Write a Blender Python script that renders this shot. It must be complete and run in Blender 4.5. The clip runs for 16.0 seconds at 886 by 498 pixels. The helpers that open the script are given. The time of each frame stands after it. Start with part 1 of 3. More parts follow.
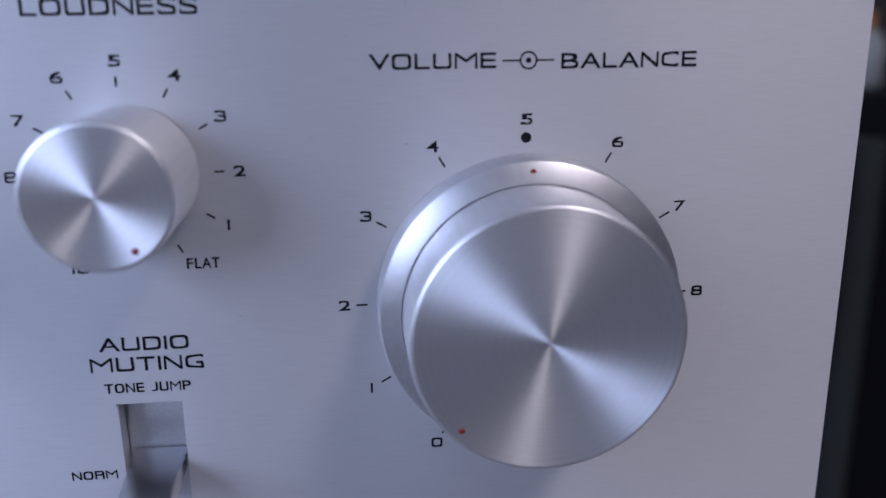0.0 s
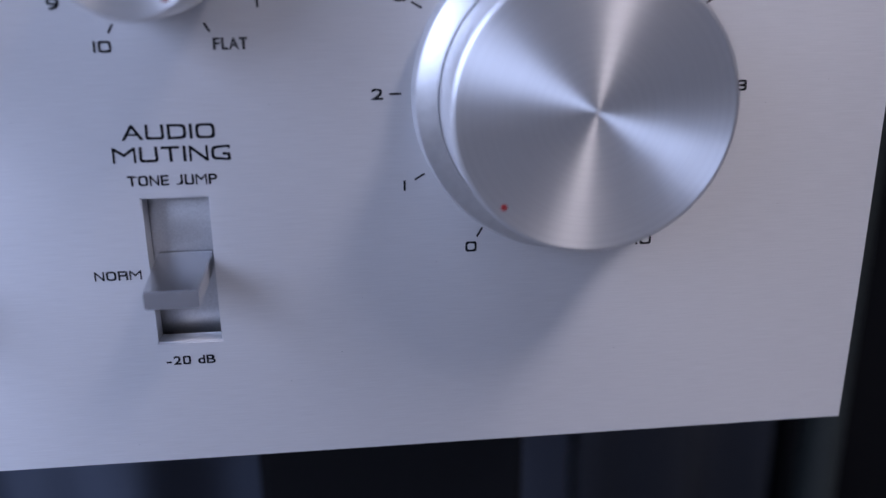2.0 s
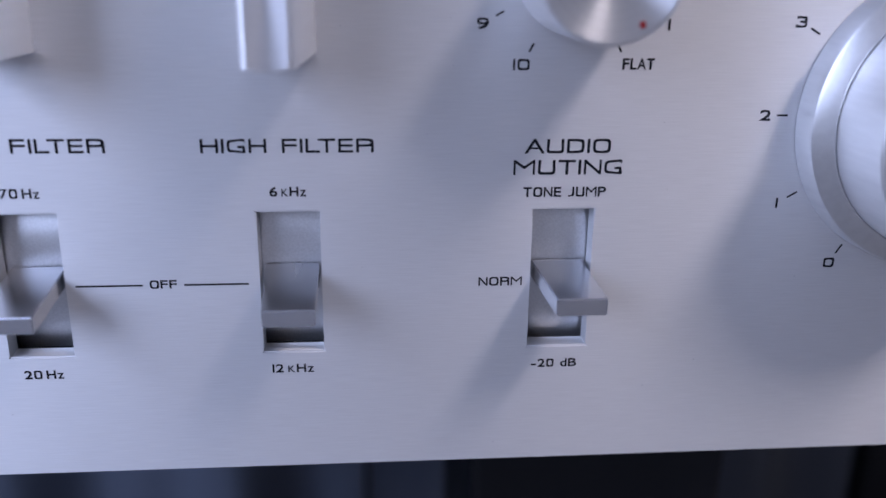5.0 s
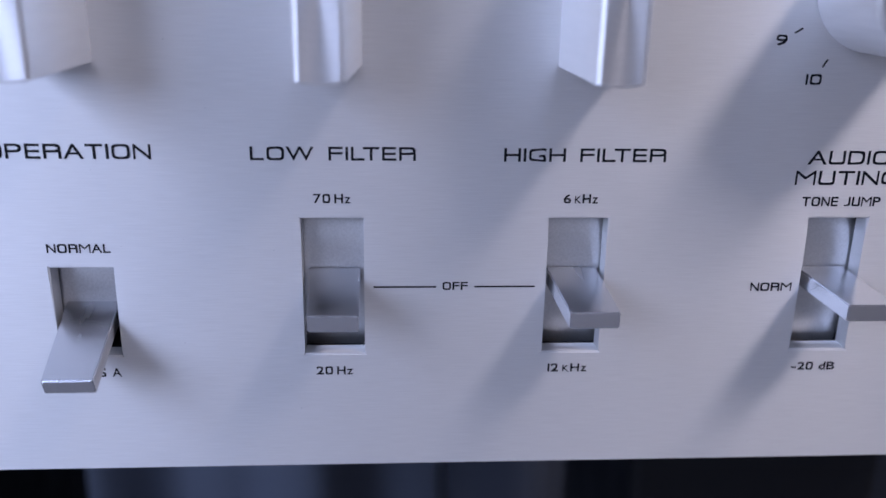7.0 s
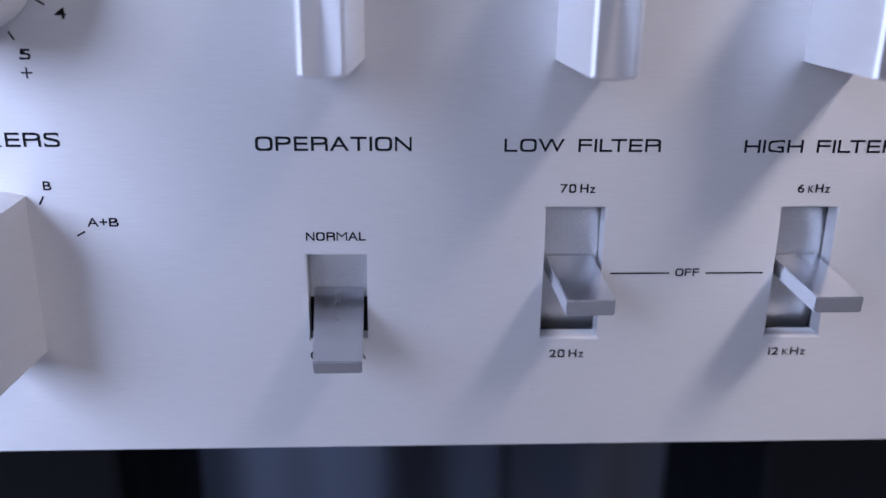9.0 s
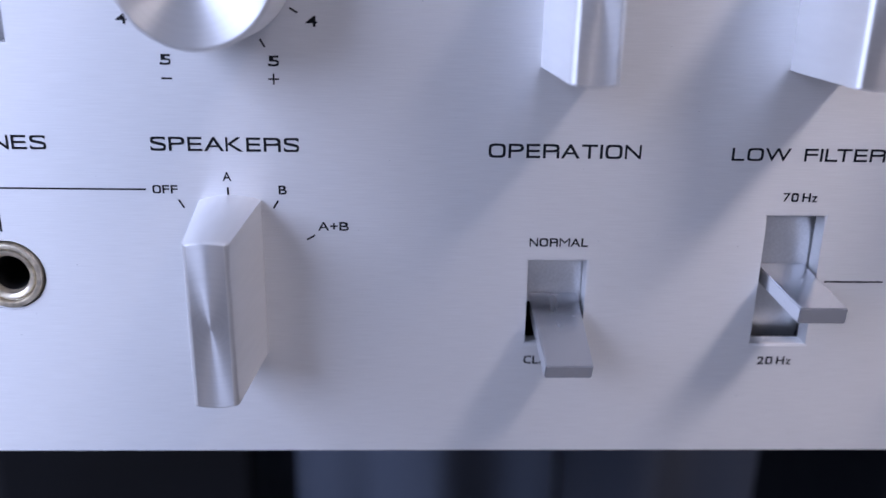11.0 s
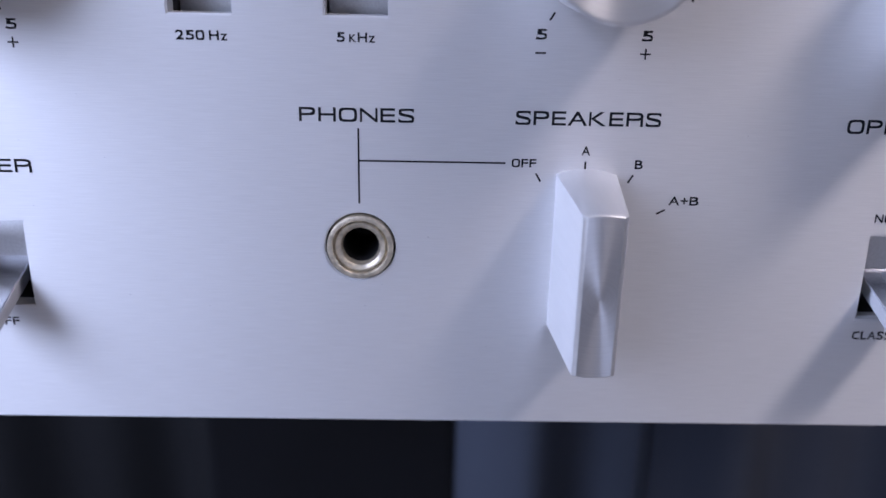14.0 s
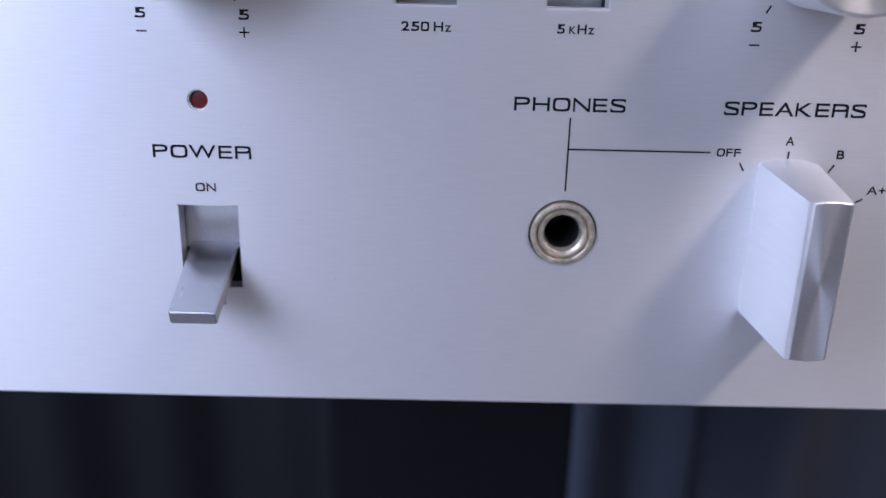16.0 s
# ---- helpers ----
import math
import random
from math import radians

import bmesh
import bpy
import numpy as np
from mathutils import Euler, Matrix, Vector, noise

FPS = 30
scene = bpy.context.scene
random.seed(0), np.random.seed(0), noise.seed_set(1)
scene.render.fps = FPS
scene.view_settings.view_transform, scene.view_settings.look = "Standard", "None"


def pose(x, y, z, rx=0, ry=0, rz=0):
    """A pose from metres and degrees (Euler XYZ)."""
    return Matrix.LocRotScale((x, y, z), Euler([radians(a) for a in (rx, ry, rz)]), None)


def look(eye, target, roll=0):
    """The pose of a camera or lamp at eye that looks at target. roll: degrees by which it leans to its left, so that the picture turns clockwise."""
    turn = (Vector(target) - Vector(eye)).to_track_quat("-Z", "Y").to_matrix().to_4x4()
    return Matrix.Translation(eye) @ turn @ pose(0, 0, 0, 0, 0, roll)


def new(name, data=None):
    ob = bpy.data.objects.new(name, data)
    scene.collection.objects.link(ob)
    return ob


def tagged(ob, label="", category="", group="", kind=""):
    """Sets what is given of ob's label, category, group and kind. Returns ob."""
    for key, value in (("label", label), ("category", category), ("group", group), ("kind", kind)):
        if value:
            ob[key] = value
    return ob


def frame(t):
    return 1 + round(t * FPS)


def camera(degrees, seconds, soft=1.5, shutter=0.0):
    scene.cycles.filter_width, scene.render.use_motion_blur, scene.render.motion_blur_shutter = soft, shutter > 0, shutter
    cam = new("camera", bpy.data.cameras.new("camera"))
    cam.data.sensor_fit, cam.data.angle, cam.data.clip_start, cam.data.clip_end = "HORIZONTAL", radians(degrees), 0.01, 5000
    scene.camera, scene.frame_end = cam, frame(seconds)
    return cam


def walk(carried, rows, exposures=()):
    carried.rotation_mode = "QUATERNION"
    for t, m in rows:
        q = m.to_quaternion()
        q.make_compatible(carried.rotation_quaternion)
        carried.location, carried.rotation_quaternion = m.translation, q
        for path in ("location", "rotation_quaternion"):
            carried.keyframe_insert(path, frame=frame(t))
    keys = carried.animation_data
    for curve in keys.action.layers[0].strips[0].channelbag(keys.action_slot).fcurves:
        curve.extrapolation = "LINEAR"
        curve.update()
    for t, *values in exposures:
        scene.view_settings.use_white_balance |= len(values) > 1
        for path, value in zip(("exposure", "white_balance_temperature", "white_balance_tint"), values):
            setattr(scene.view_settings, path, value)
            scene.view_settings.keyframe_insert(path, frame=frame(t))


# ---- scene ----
cam = camera(54.0, 16.0, soft=1.5)
cam.data.dof.use_dof, cam.data.dof.focus_distance, cam.data.dof.aperture_fstop = True, 0.150, 10.0  # a small lens focused on the lettering
Z0 = 0.62  # height of the lettering line of the filter switches above the floor
PATH = [
    (0.0, (0.1375, -0.1366, 0.6740), (0.1512, 0.0069, 0.6327), -0.68),
    (0.5, (0.1420, -0.1386, 0.6646), (0.1561, 0.0045, 0.6216), -0.65),
    (1.0, (0.1398, -0.1400, 0.6551), (0.1539, 0.0026, 0.6110), -0.84),
    (1.5, (0.1366, -0.1396, 0.6466), (0.1510, 0.0026, 0.6011), -0.38),
    (2.0, (0.1298, -0.1389, 0.6453), (0.1446, 0.0028, 0.5984), -0.59),
    (2.5, (0.1193, -0.1386, 0.6462), (0.1334, 0.0028, 0.5982), -0.28),
    (3.0, (0.1058, -0.1391, 0.6455), (0.1195, 0.0027, 0.5984), 0.08),
    (3.5, (0.0945, -0.1382, 0.6475), (0.1089, 0.0033, 0.5996), 0.49),
    (6.0, (0.0467, -0.1400, 0.6500), (0.0571, 0.0019, 0.6027), 1.06),
    (6.5, (0.0326, -0.1412, 0.6505), (0.0425, 0.0011, 0.6041), 1.18),
    (7.0, (0.0230, -0.1415, 0.6518), (0.0320, 0.0004, 0.6042), 1.01),
    (7.5, (0.0142, -0.1439, 0.6519), (0.0226, -0.0017, 0.6049), 0.95),
    (8.0, (0.0034, -0.1449, 0.6503), (0.0095, -0.0025, 0.6034), 0.74),
    (8.5, (-0.0077, -0.1458, 0.6518), (-0.0008, -0.0040, 0.6032), 0.66),
    (11.0, (-0.0554, -0.1467, 0.6528), (-0.0501, -0.0047, 0.6048), 1.08),
    (11.5, (-0.0678, -0.1467, 0.6478), (-0.0626, -0.0035, 0.6033), 1.18),
    (12.0, (-0.0761, -0.1485, 0.6540), (-0.0712, -0.0070, 0.6047), 1.20),
    (12.5, (-0.0859, -0.1491, 0.6522), (-0.0816, -0.0075, 0.6030), 1.22),
    (13.0, (-0.0974, -0.1479, 0.6530), (-0.0934, -0.0067, 0.6029), 1.34),
    (13.5, (-0.1060, -0.1478, 0.6525), (-0.1034, -0.0069, 0.6012), 1.36),
    (14.0, (-0.1143, -0.1480, 0.6506), (-0.1120, -0.0068, 0.6000), 1.18),
    (14.5, (-0.1225, -0.1490, 0.6488), (-0.1214, -0.0076, 0.5986), 1.04),
    (15.0, (-0.1317, -0.1507, 0.6495), (-0.1312, -0.0096, 0.5986), 0.86),
    (15.5, (-0.1383, -0.1519, 0.6532), (-0.1390, -0.0119, 0.5993), 0.86),
    (16.0, (-0.1498, -0.1529, 0.6491), (-0.1490, -0.0117, 0.5984), 1.34),
]
EXPOSURES = [(0.0, -1.00, 6250, 10), (1.5, -0.90, 6270, 10), (3.5, -0.66, 6380, 10), (6.0, -0.53, 6430, 10), (8.5, -0.50, 6480, 10), (11.0, -0.48, 6580, 10), (14.0, -0.56, 6700, 10), (16.0, -0.58, 6750, 10)]
walk(cam, [(t, look(eye, target, roll)) for t, eye, target, roll in PATH], EXPOSURES)

# ---- light: a window on one side, a ceiling lamp above, dim room ----
world = bpy.data.worlds.new("world")
scene.world = world
world.use_nodes = True
wn = world.node_tree.nodes
sky = wn.new("ShaderNodeTexSky")
sky.sky_type, sky.sun_disc = "NISHITA", False
sky.sun_elevation, sky.sun_rotation = radians(40), radians(200)
world.node_tree.links.new(sky.outputs["Color"], wn["Background"].inputs["Color"])
wn["Background"].inputs["Strength"].default_value = 0.08


def area(name, eye, target, sx, sy, power, color):
    data = bpy.data.lights.new(name, "AREA")
    data.shape, data.size, data.size_y, data.energy, data.color = "RECTANGLE", sx, sy, power, color
    ob = new(name, data)
    ob.matrix_world = look(eye, target)
    return ob


LAMP = (1.16, -0.95)
area("ceiling_lamp_light", (LAMP[0], LAMP[1], 2.36), (LAMP[0], LAMP[1] + 0.01, 0.0), 0.36, 0.8, 32, (1.06, 0.94, 1.03))
area("window_light", (-0.99, -1.00, 1.18), (0.0, -0.9, 0.92), 1.6, 0.8, 46, (0.63, 0.74, 1.145))


# ---- materials ----
def material(name):
    m = bpy.data.materials.new(name)
    m.use_nodes = True
    return m, m.node_tree.nodes, m.node_tree.links, m.node_tree.nodes["Principled BSDF"]


def grain(nodes, links, scale, detail, stretch):
    """Noise in object space, drawn out along an axis."""
    coord, mapping, tex = nodes.new("ShaderNodeTexCoord"), nodes.new("ShaderNodeMapping"), nodes.new("ShaderNodeTexNoise")
    mapping.inputs["Scale"].default_value = stretch
    tex.inputs["Scale"].default_value, tex.inputs["Detail"].default_value = scale, detail
    links.new(coord.outputs["Object"], mapping.inputs["Vector"])
    links.new(mapping.outputs["Vector"], tex.inputs["Vector"])
    return tex.outputs["Fac"]


def spread(nodes, links, fac, low, high, lo_in=0.3, hi_in=0.7):
    r = nodes.new("ShaderNodeMapRange")
    r.inputs["From Min"].default_value, r.inputs["From Max"].default_value = lo_in, hi_in
    r.inputs["To Min"].default_value, r.inputs["To Max"].default_value = low, high
    links.new(fac, r.inputs["Value"])
    return r.outputs["Result"]


def tint(nodes, links, fac, a, b):
    mix = nodes.new("ShaderNodeMix")
    mix.data_type = "RGBA"
    mix.inputs[6].default_value, mix.inputs[7].default_value = (*a, 1), (*b, 1)
    links.new(fac, mix.inputs[0])
    return mix.outputs[2]


def bump(nodes, links, p, fac, strength, distance):
    b = nodes.new("ShaderNodeBump")
    b.inputs["Strength"].default_value, b.inputs["Distance"].default_value = strength, distance
    links.new(fac, b.inputs["Height"])
    links.new(b.outputs["Normal"], p.inputs["Normal"])


def brushed(name, color, metallic, rough, stretch, axis, aniso, relief, streak=0.93):
    """Aluminium with fine parallel brush marks and faint larger clouding."""
    m, n, l, p = material(name)
    fine = grain(n, l, 900, 3, stretch)
    cloud = grain(n, l, 30, 2, (1, 1, 1))
    p.inputs["Metallic"].default_value = metallic
    dark = tuple(c * streak for c in color)
    l.new(tint(n, l, spread(n, l, fine, 0, 1), dark, color), p.inputs["Base Color"])
    add = n.new("ShaderNodeMath")
    add.operation = "ADD"
    l.new(spread(n, l, fine, rough - 0.02, rough + 0.02), add.inputs[0])
    l.new(spread(n, l, cloud, -0.02, 0.02), add.inputs[1])
    l.new(add.outputs[0], p.inputs["Roughness"])
    p.inputs["Anisotropic"].default_value, p.inputs["Anisotropic Rotation"].default_value = aniso, 0.25
    t = n.new("ShaderNodeTangent")
    t.direction_type, t.axis = "RADIAL", axis
    l.new(t.outputs["Tangent"], p.inputs["Tangent"])
    if relief:
        bump(n, l, p, fine, relief, 0.00003)
    return m


def spun(name, color, rough, aniso):
    """Aluminium turned on a lathe: fine rings round the knob's axis."""
    m, n, l, p = material(name)
    coord, length, comb, tex = (n.new("ShaderNodeTexCoord"), n.new("ShaderNodeVectorMath"), n.new("ShaderNodeCombineXYZ"), n.new("ShaderNodeTexNoise"))
    mask = n.new("ShaderNodeVectorMath")
    mask.operation, mask.inputs[1].default_value = "MULTIPLY", (1, 0, 1)
    length.operation = "LENGTH"
    l.new(coord.outputs["Object"], mask.inputs[0])
    l.new(mask.outputs["Vector"], length.inputs[0])
    l.new(length.outputs["Value"], comb.inputs["X"])
    l.new(comb.outputs["Vector"], tex.inputs["Vector"])
    tex.inputs["Scale"].default_value, tex.inputs["Detail"].default_value = 3500, 3
    cloud = grain(n, l, 160, 3, (1, 1, 1))
    p.inputs["Metallic"].default_value = 1.0
    l.new(tint(n, l, spread(n, l, tex.outputs["Fac"], 0, 1), tuple(c * 0.88 for c in color), color), p.inputs["Base Color"])
    l.new(spread(n, l, cloud, rough - 0.03, rough + 0.03), p.inputs["Roughness"])
    p.inputs["Anisotropic"].default_value, p.inputs["Anisotropic Rotation"].default_value = aniso, 0.25
    t = n.new("ShaderNodeTangent")
    t.direction_type, t.axis = "RADIAL", "Y"
    l.new(t.outputs["Tangent"], p.inputs["Tangent"])
    bump(n, l, p, tex.outputs["Fac"], 0.15, 0.00002)
    return m


def plain(name, color, rough, metallic=0.0, scale=200, relief=0.1, depth=0.0003, vary=0.8):
    m, n, l, p = material(name)
    fac = grain(n, l, scale, 4, (1, 1, 1))
    l.new(tint(n, l, spread(n, l, fac, 0, 1), tuple(c * vary for c in color), color), p.inputs["Base Color"])
    l.new(spread(n, l, fac, rough - 0.05, rough + 0.05), p.inputs["Roughness"])
    p.inputs["Metallic"].default_value = metallic
    bump(n, l, p, fac, relief, depth)
    return m


ALU = brushed("brushed_aluminium", (0.785, 0.785, 0.795), 0.84, 0.60, (0.2, 1, 6.0), "Z", 0.72, 0.16)
ALU_ROUND = brushed("turned_aluminium", (0.86, 0.86, 0.865), 1.0, 0.44, (1, 0.1, 1), "Y", 0.3, 0.02)
ALU_RING = brushed("ring_aluminium", (0.68, 0.68, 0.685), 1.0, 0.44, (1, 0.1, 1), "Y", 0.3, 0.02)
ALU_SIDE = brushed("satin_aluminium", (0.90, 0.90, 0.905), 1.0, 0.46, (1, 0.1, 1), "Y", 0.3, 0.01, 0.97)
LEVER = brushed("lever_aluminium", (0.68, 0.69, 0.72), 1.0, 0.25, (0.4, 0.04, 0.4), "X", 0.3, 0.0, 0.97)
SLIDE = plain("slider_metal", (0.60, 0.61, 0.63), 0.38, 0.95, 2600, 0.08, 0.00003, 0.85)
FACE_BAR = spun("spun_aluminium_bar", (0.74, 0.74, 0.76), 0.46, 0.65)
FACE = spun("spun_aluminium", (0.93, 0.93, 0.94), 0.46, 0.90)
INK = plain("black_ink", (0.008, 0.008, 0.011), 0.75, 0, 800, 0.05, 0.00002)
INK.node_tree.nodes["Principled BSDF"].inputs["Specular IOR Level"].default_value = 0.2
RED = plain("red_paint", (0.24, 0.008, 0.008), 0.4, 0, 500, 0.05, 0.00005)
LENS = plain("red_lens", (0.13, 0.004, 0.006), 0.45, 0, 300, 0.02, 0.00005)
NICKEL = plain("nickel", (0.80, 0.71, 0.56), 0.42, 0.8, 700, 0.15, 0.0001, 0.55)
HOLE = plain("black_plastic", (0.006, 0.006, 0.007), 0.6, 0, 300)
CASE = plain("black_enamel", (0.012, 0.012, 0.014), 0.45, 0, 400)
BLACK = plain("black_lacquer", (0.003, 0.0035, 0.0055), 0.6, 0, 60)
for m in (BLACK, CASE):
    m.node_tree.nodes["Principled BSDF"].inputs["Specular IOR Level"].default_value = 0.2
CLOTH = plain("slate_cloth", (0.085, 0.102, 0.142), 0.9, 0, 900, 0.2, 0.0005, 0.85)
# the slate cloth again in two darker tones: shade put into the colour
SHADE_CLOTH = plain("shaded_slate_cloth", (0.048, 0.058, 0.084), 0.9, 0, 900, 0.2, 0.0005, 0.85)
DEEP_SHADE_CLOTH = plain("deep_shaded_slate_cloth", (0.020, 0.026, 0.040), 0.9, 0, 900, 0.2, 0.0005, 0.85)
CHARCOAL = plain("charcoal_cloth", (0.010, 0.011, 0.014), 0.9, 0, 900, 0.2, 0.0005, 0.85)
POST = plain("grey_green_metal", (0.035, 0.044, 0.043), 0.5, 0.2, 80)
PALE = plain("pale_card", (0.34, 0.36, 0.36), 0.7, 0, 40)
AMBER = plain("amber_plastic", (0.45, 0.22, 0.06), 0.4, 0, 60)
# wall paint with the dimness of the corner behind put into its colour
SHADEWALL = plain("shaded_wall_paint", (0.05, 0.053, 0.06), 0.8, 0, 60, 0.1, 0.001, 0.9)
# made dark only to take up light on the right-hand side
ABSORBWALL = plain("light_absorbing_wall_paint", (0.12, 0.12, 0.125), 0.8, 0, 60, 0.1, 0.001, 0.93)
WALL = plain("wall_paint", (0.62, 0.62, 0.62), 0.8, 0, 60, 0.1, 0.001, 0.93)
FLOOR = plain("grey_floor", (0.22, 0.22, 0.225), 0.6, 0, 25, 0.2, 0.001)
GLOW, gn, gl, gp = material("lamp_diffuser")
gp.inputs["Emission Color"].default_value, gp.inputs["Emission Strength"].default_value = (1, 0.92, 0.82, 1), 3.0


# ---- builders ----
def part(name, bm, mat, parent, label="", at=(0, 0, 0), smooth=False):
    """One mesh object under a thing; its vertices are in millimetres round at."""
    me = bpy.data.meshes.new(name)
    bmesh.ops.recalc_face_normals(bm, faces=bm.faces)
    bmesh.ops.scale(bm, vec=(0.001, 0.001, 0.001), verts=bm.verts)
    if smooth:
        for f in bm.faces:
            f.smooth = True
        for e in bm.edges:
            if len(e.link_faces) == 2 and e.calc_face_angle(0) > radians(28):
                e.smooth = False
    bm.to_mesh(me)
    bm.free()
    me.materials.append(mat)
    ob = new(name, me)
    ob.parent = parent
    ob.location = [c * 0.001 for c in at]
    return tagged(ob, label) if label else ob


def thing(name, at, label, category, group=""):
    ob = new(name)
    ob.location = at
    ob.empty_display_size = 0.05
    return tagged(ob, label, category, group)


def box(bm, x0, x1, y0, y1, z0, z1, bevel=0.0):
    v = [bm.verts.new((x, y, z)) for x in (x0, x1) for y in (y0, y1) for z in (z0, z1)]
    faces = [bm.faces.new([v[i] for i in q]) for q in ((0, 1, 3, 2), (4, 6, 7, 5), (0, 4, 5, 1), (2, 3, 7, 6), (0, 2, 6, 4), (1, 5, 7, 3))]
    if bevel:
        bmesh.ops.bevel(bm, geom=list({e for f in faces for e in f.edges}), offset=bevel, segments=2, affect="EDGES", profile=0.6)
    return bm


def lathe(profile, n=96):
    """A turned body round the y axis from (radius, y) pairs."""
    bm = bmesh.new()
    rings = []
    for r, y in profile:
        if r < 1e-6:
            rings.append([bm.verts.new((0, y, 0))])
        else:
            rings.append([bm.verts.new((r * math.cos(2 * math.pi * i / n), y, r * math.sin(2 * math.pi * i / n))) for i in range(n)])
    for a, b in zip(rings, rings[1:]):
        for i in range(n):
            j = (i + 1) % n
            q = [a[i % len(a)], a[j % len(a)], b[j % len(b)], b[i % len(b)]]
            q = list(dict.fromkeys(q))
            if len(q) > 2:
                bm.faces.new(q)
    return bm


GLYPHS = {}
CAP, STEM = 0.682, 0.098  # cap height and stem of the built-in font
WIDE = {"I": 0.18, "1": 0.18, "J": 0.85, "L": 0.93, "F": 0.97, "E": 0.98, "P": 1.07, "R": 1.15, "N": 1.15, "T": 1.12, "M": 1.4, "W": 1.9, "O": 1.2, "A": 1.36, "V": 1.3,
        "S": 1.04, "K": 1.2, "D": 1.16, "U": 1.16, "G": 1.2, "C": 1.15, "H": 1.15, "B": 1.12, "k": 0.85, "z": 0.78, "d": 0.9, "-": 0.7, "+": 0.9}
ROUND, LOBES, DIAGONAL = "OCGQ0", "S235689", "AVWMNKZz47"
STEM_LEFT, STEM_RIGHT, STEM_MIDDLE = "BDEFHKLMNPRUOCGQ0689S", "HMNUOJDGQ0BPRS235689d", "T+"


def glyph(ch, bold):
    """One character of the built-in font with squared bowls: unit outline, faces, natural width in cap heights, height and foot."""
    if (ch, bold) not in GLYPHS:
        cu = bpy.data.curves.new("glyph", "FONT")
        fat = 0.0 if ch == "M" else (0.022 if bold else 0.016) - (0.012 if ch in DIAGONAL else 0.0)
        cu.body, cu.resolution_u, cu.offset = "I" if ch == "1" else "P" if ch == "R" else ch, 6, fat
        tmp = bpy.data.objects.new("glyph", cu)
        me = bpy.data.meshes.new_from_object(tmp)
        bpy.data.objects.remove(tmp)
        bpy.data.curves.remove(cu)
        co = np.array([v.co[:2] for v in me.vertices])
        lo, hi = co.min(0), co.max(0)
        u = 2 * (co - lo) / np.maximum(hi - lo, 1e-6) - 1
        if ch in ROUND or ch in "DUJ":
            c = np.abs(u) + 1e-9
            rad = np.hypot(*c.T)
            f = ((c[:, 0] / rad) ** 4 + (c[:, 1] / rad) ** 4) ** -0.25
            on = np.ones(len(u)) if ch in ROUND else (u[:, 0] > 0) if ch == "D" else (u[:, 1] < 0)
            u = u * np.where(on, f, 1.0)[:, None]
        elif ch in LOBES:
            half = np.where(u[:, 1] > 0, 0.5, -0.5)
            w = np.stack([u[:, 0], (u[:, 1] - half) * 2], 1)
            c = np.abs(w) + 1e-9
            rad = np.hypot(*c.T)
            f = ((c[:, 0] / rad) ** 3.2 + (c[:, 1] / rad) ** 3.2) ** (-1 / 3.2)
            w[:, 0] *= f
            outer = np.abs(u[:, 1]) > 0.5
            w[:, 1] *= np.where(outer, f, 1.0)
            u = np.stack([w[:, 0], w[:, 1] / 2 + half], 1)
        u = (u - u.min(0)) / np.maximum(u.max(0) - u.min(0), 1e-6)
        GLYPHS[ch, bold] = u, [tuple(p.vertices) for p in me.polygons], (hi[0] - lo[0]) / CAP, (hi[1] - lo[1]) / CAP, lo[1] / CAP, (STEM + 2 * fat) / CAP
    return GLYPHS[ch, bold]


def widen(u, natural, wide, stem, ch):
    """Stretches a glyph sideways while its upright stems keep their thickness."""
    x = u * natural
    if ch in STEM_MIDDLE:
        src, dst = [0, (natural - stem) / 2, (natural + stem) / 2, natural], [0, (wide - stem) / 2, (wide + stem) / 2, wide]
    else:
        a, b = stem if ch in STEM_LEFT else 0.0, stem if ch in STEM_RIGHT else 0.0
        src, dst = [0, a + 1e-6, natural - b - 1e-6, natural], [0, a + 1e-6, wide - b - 1e-6, wide]
    return np.interp(x, src, dst)


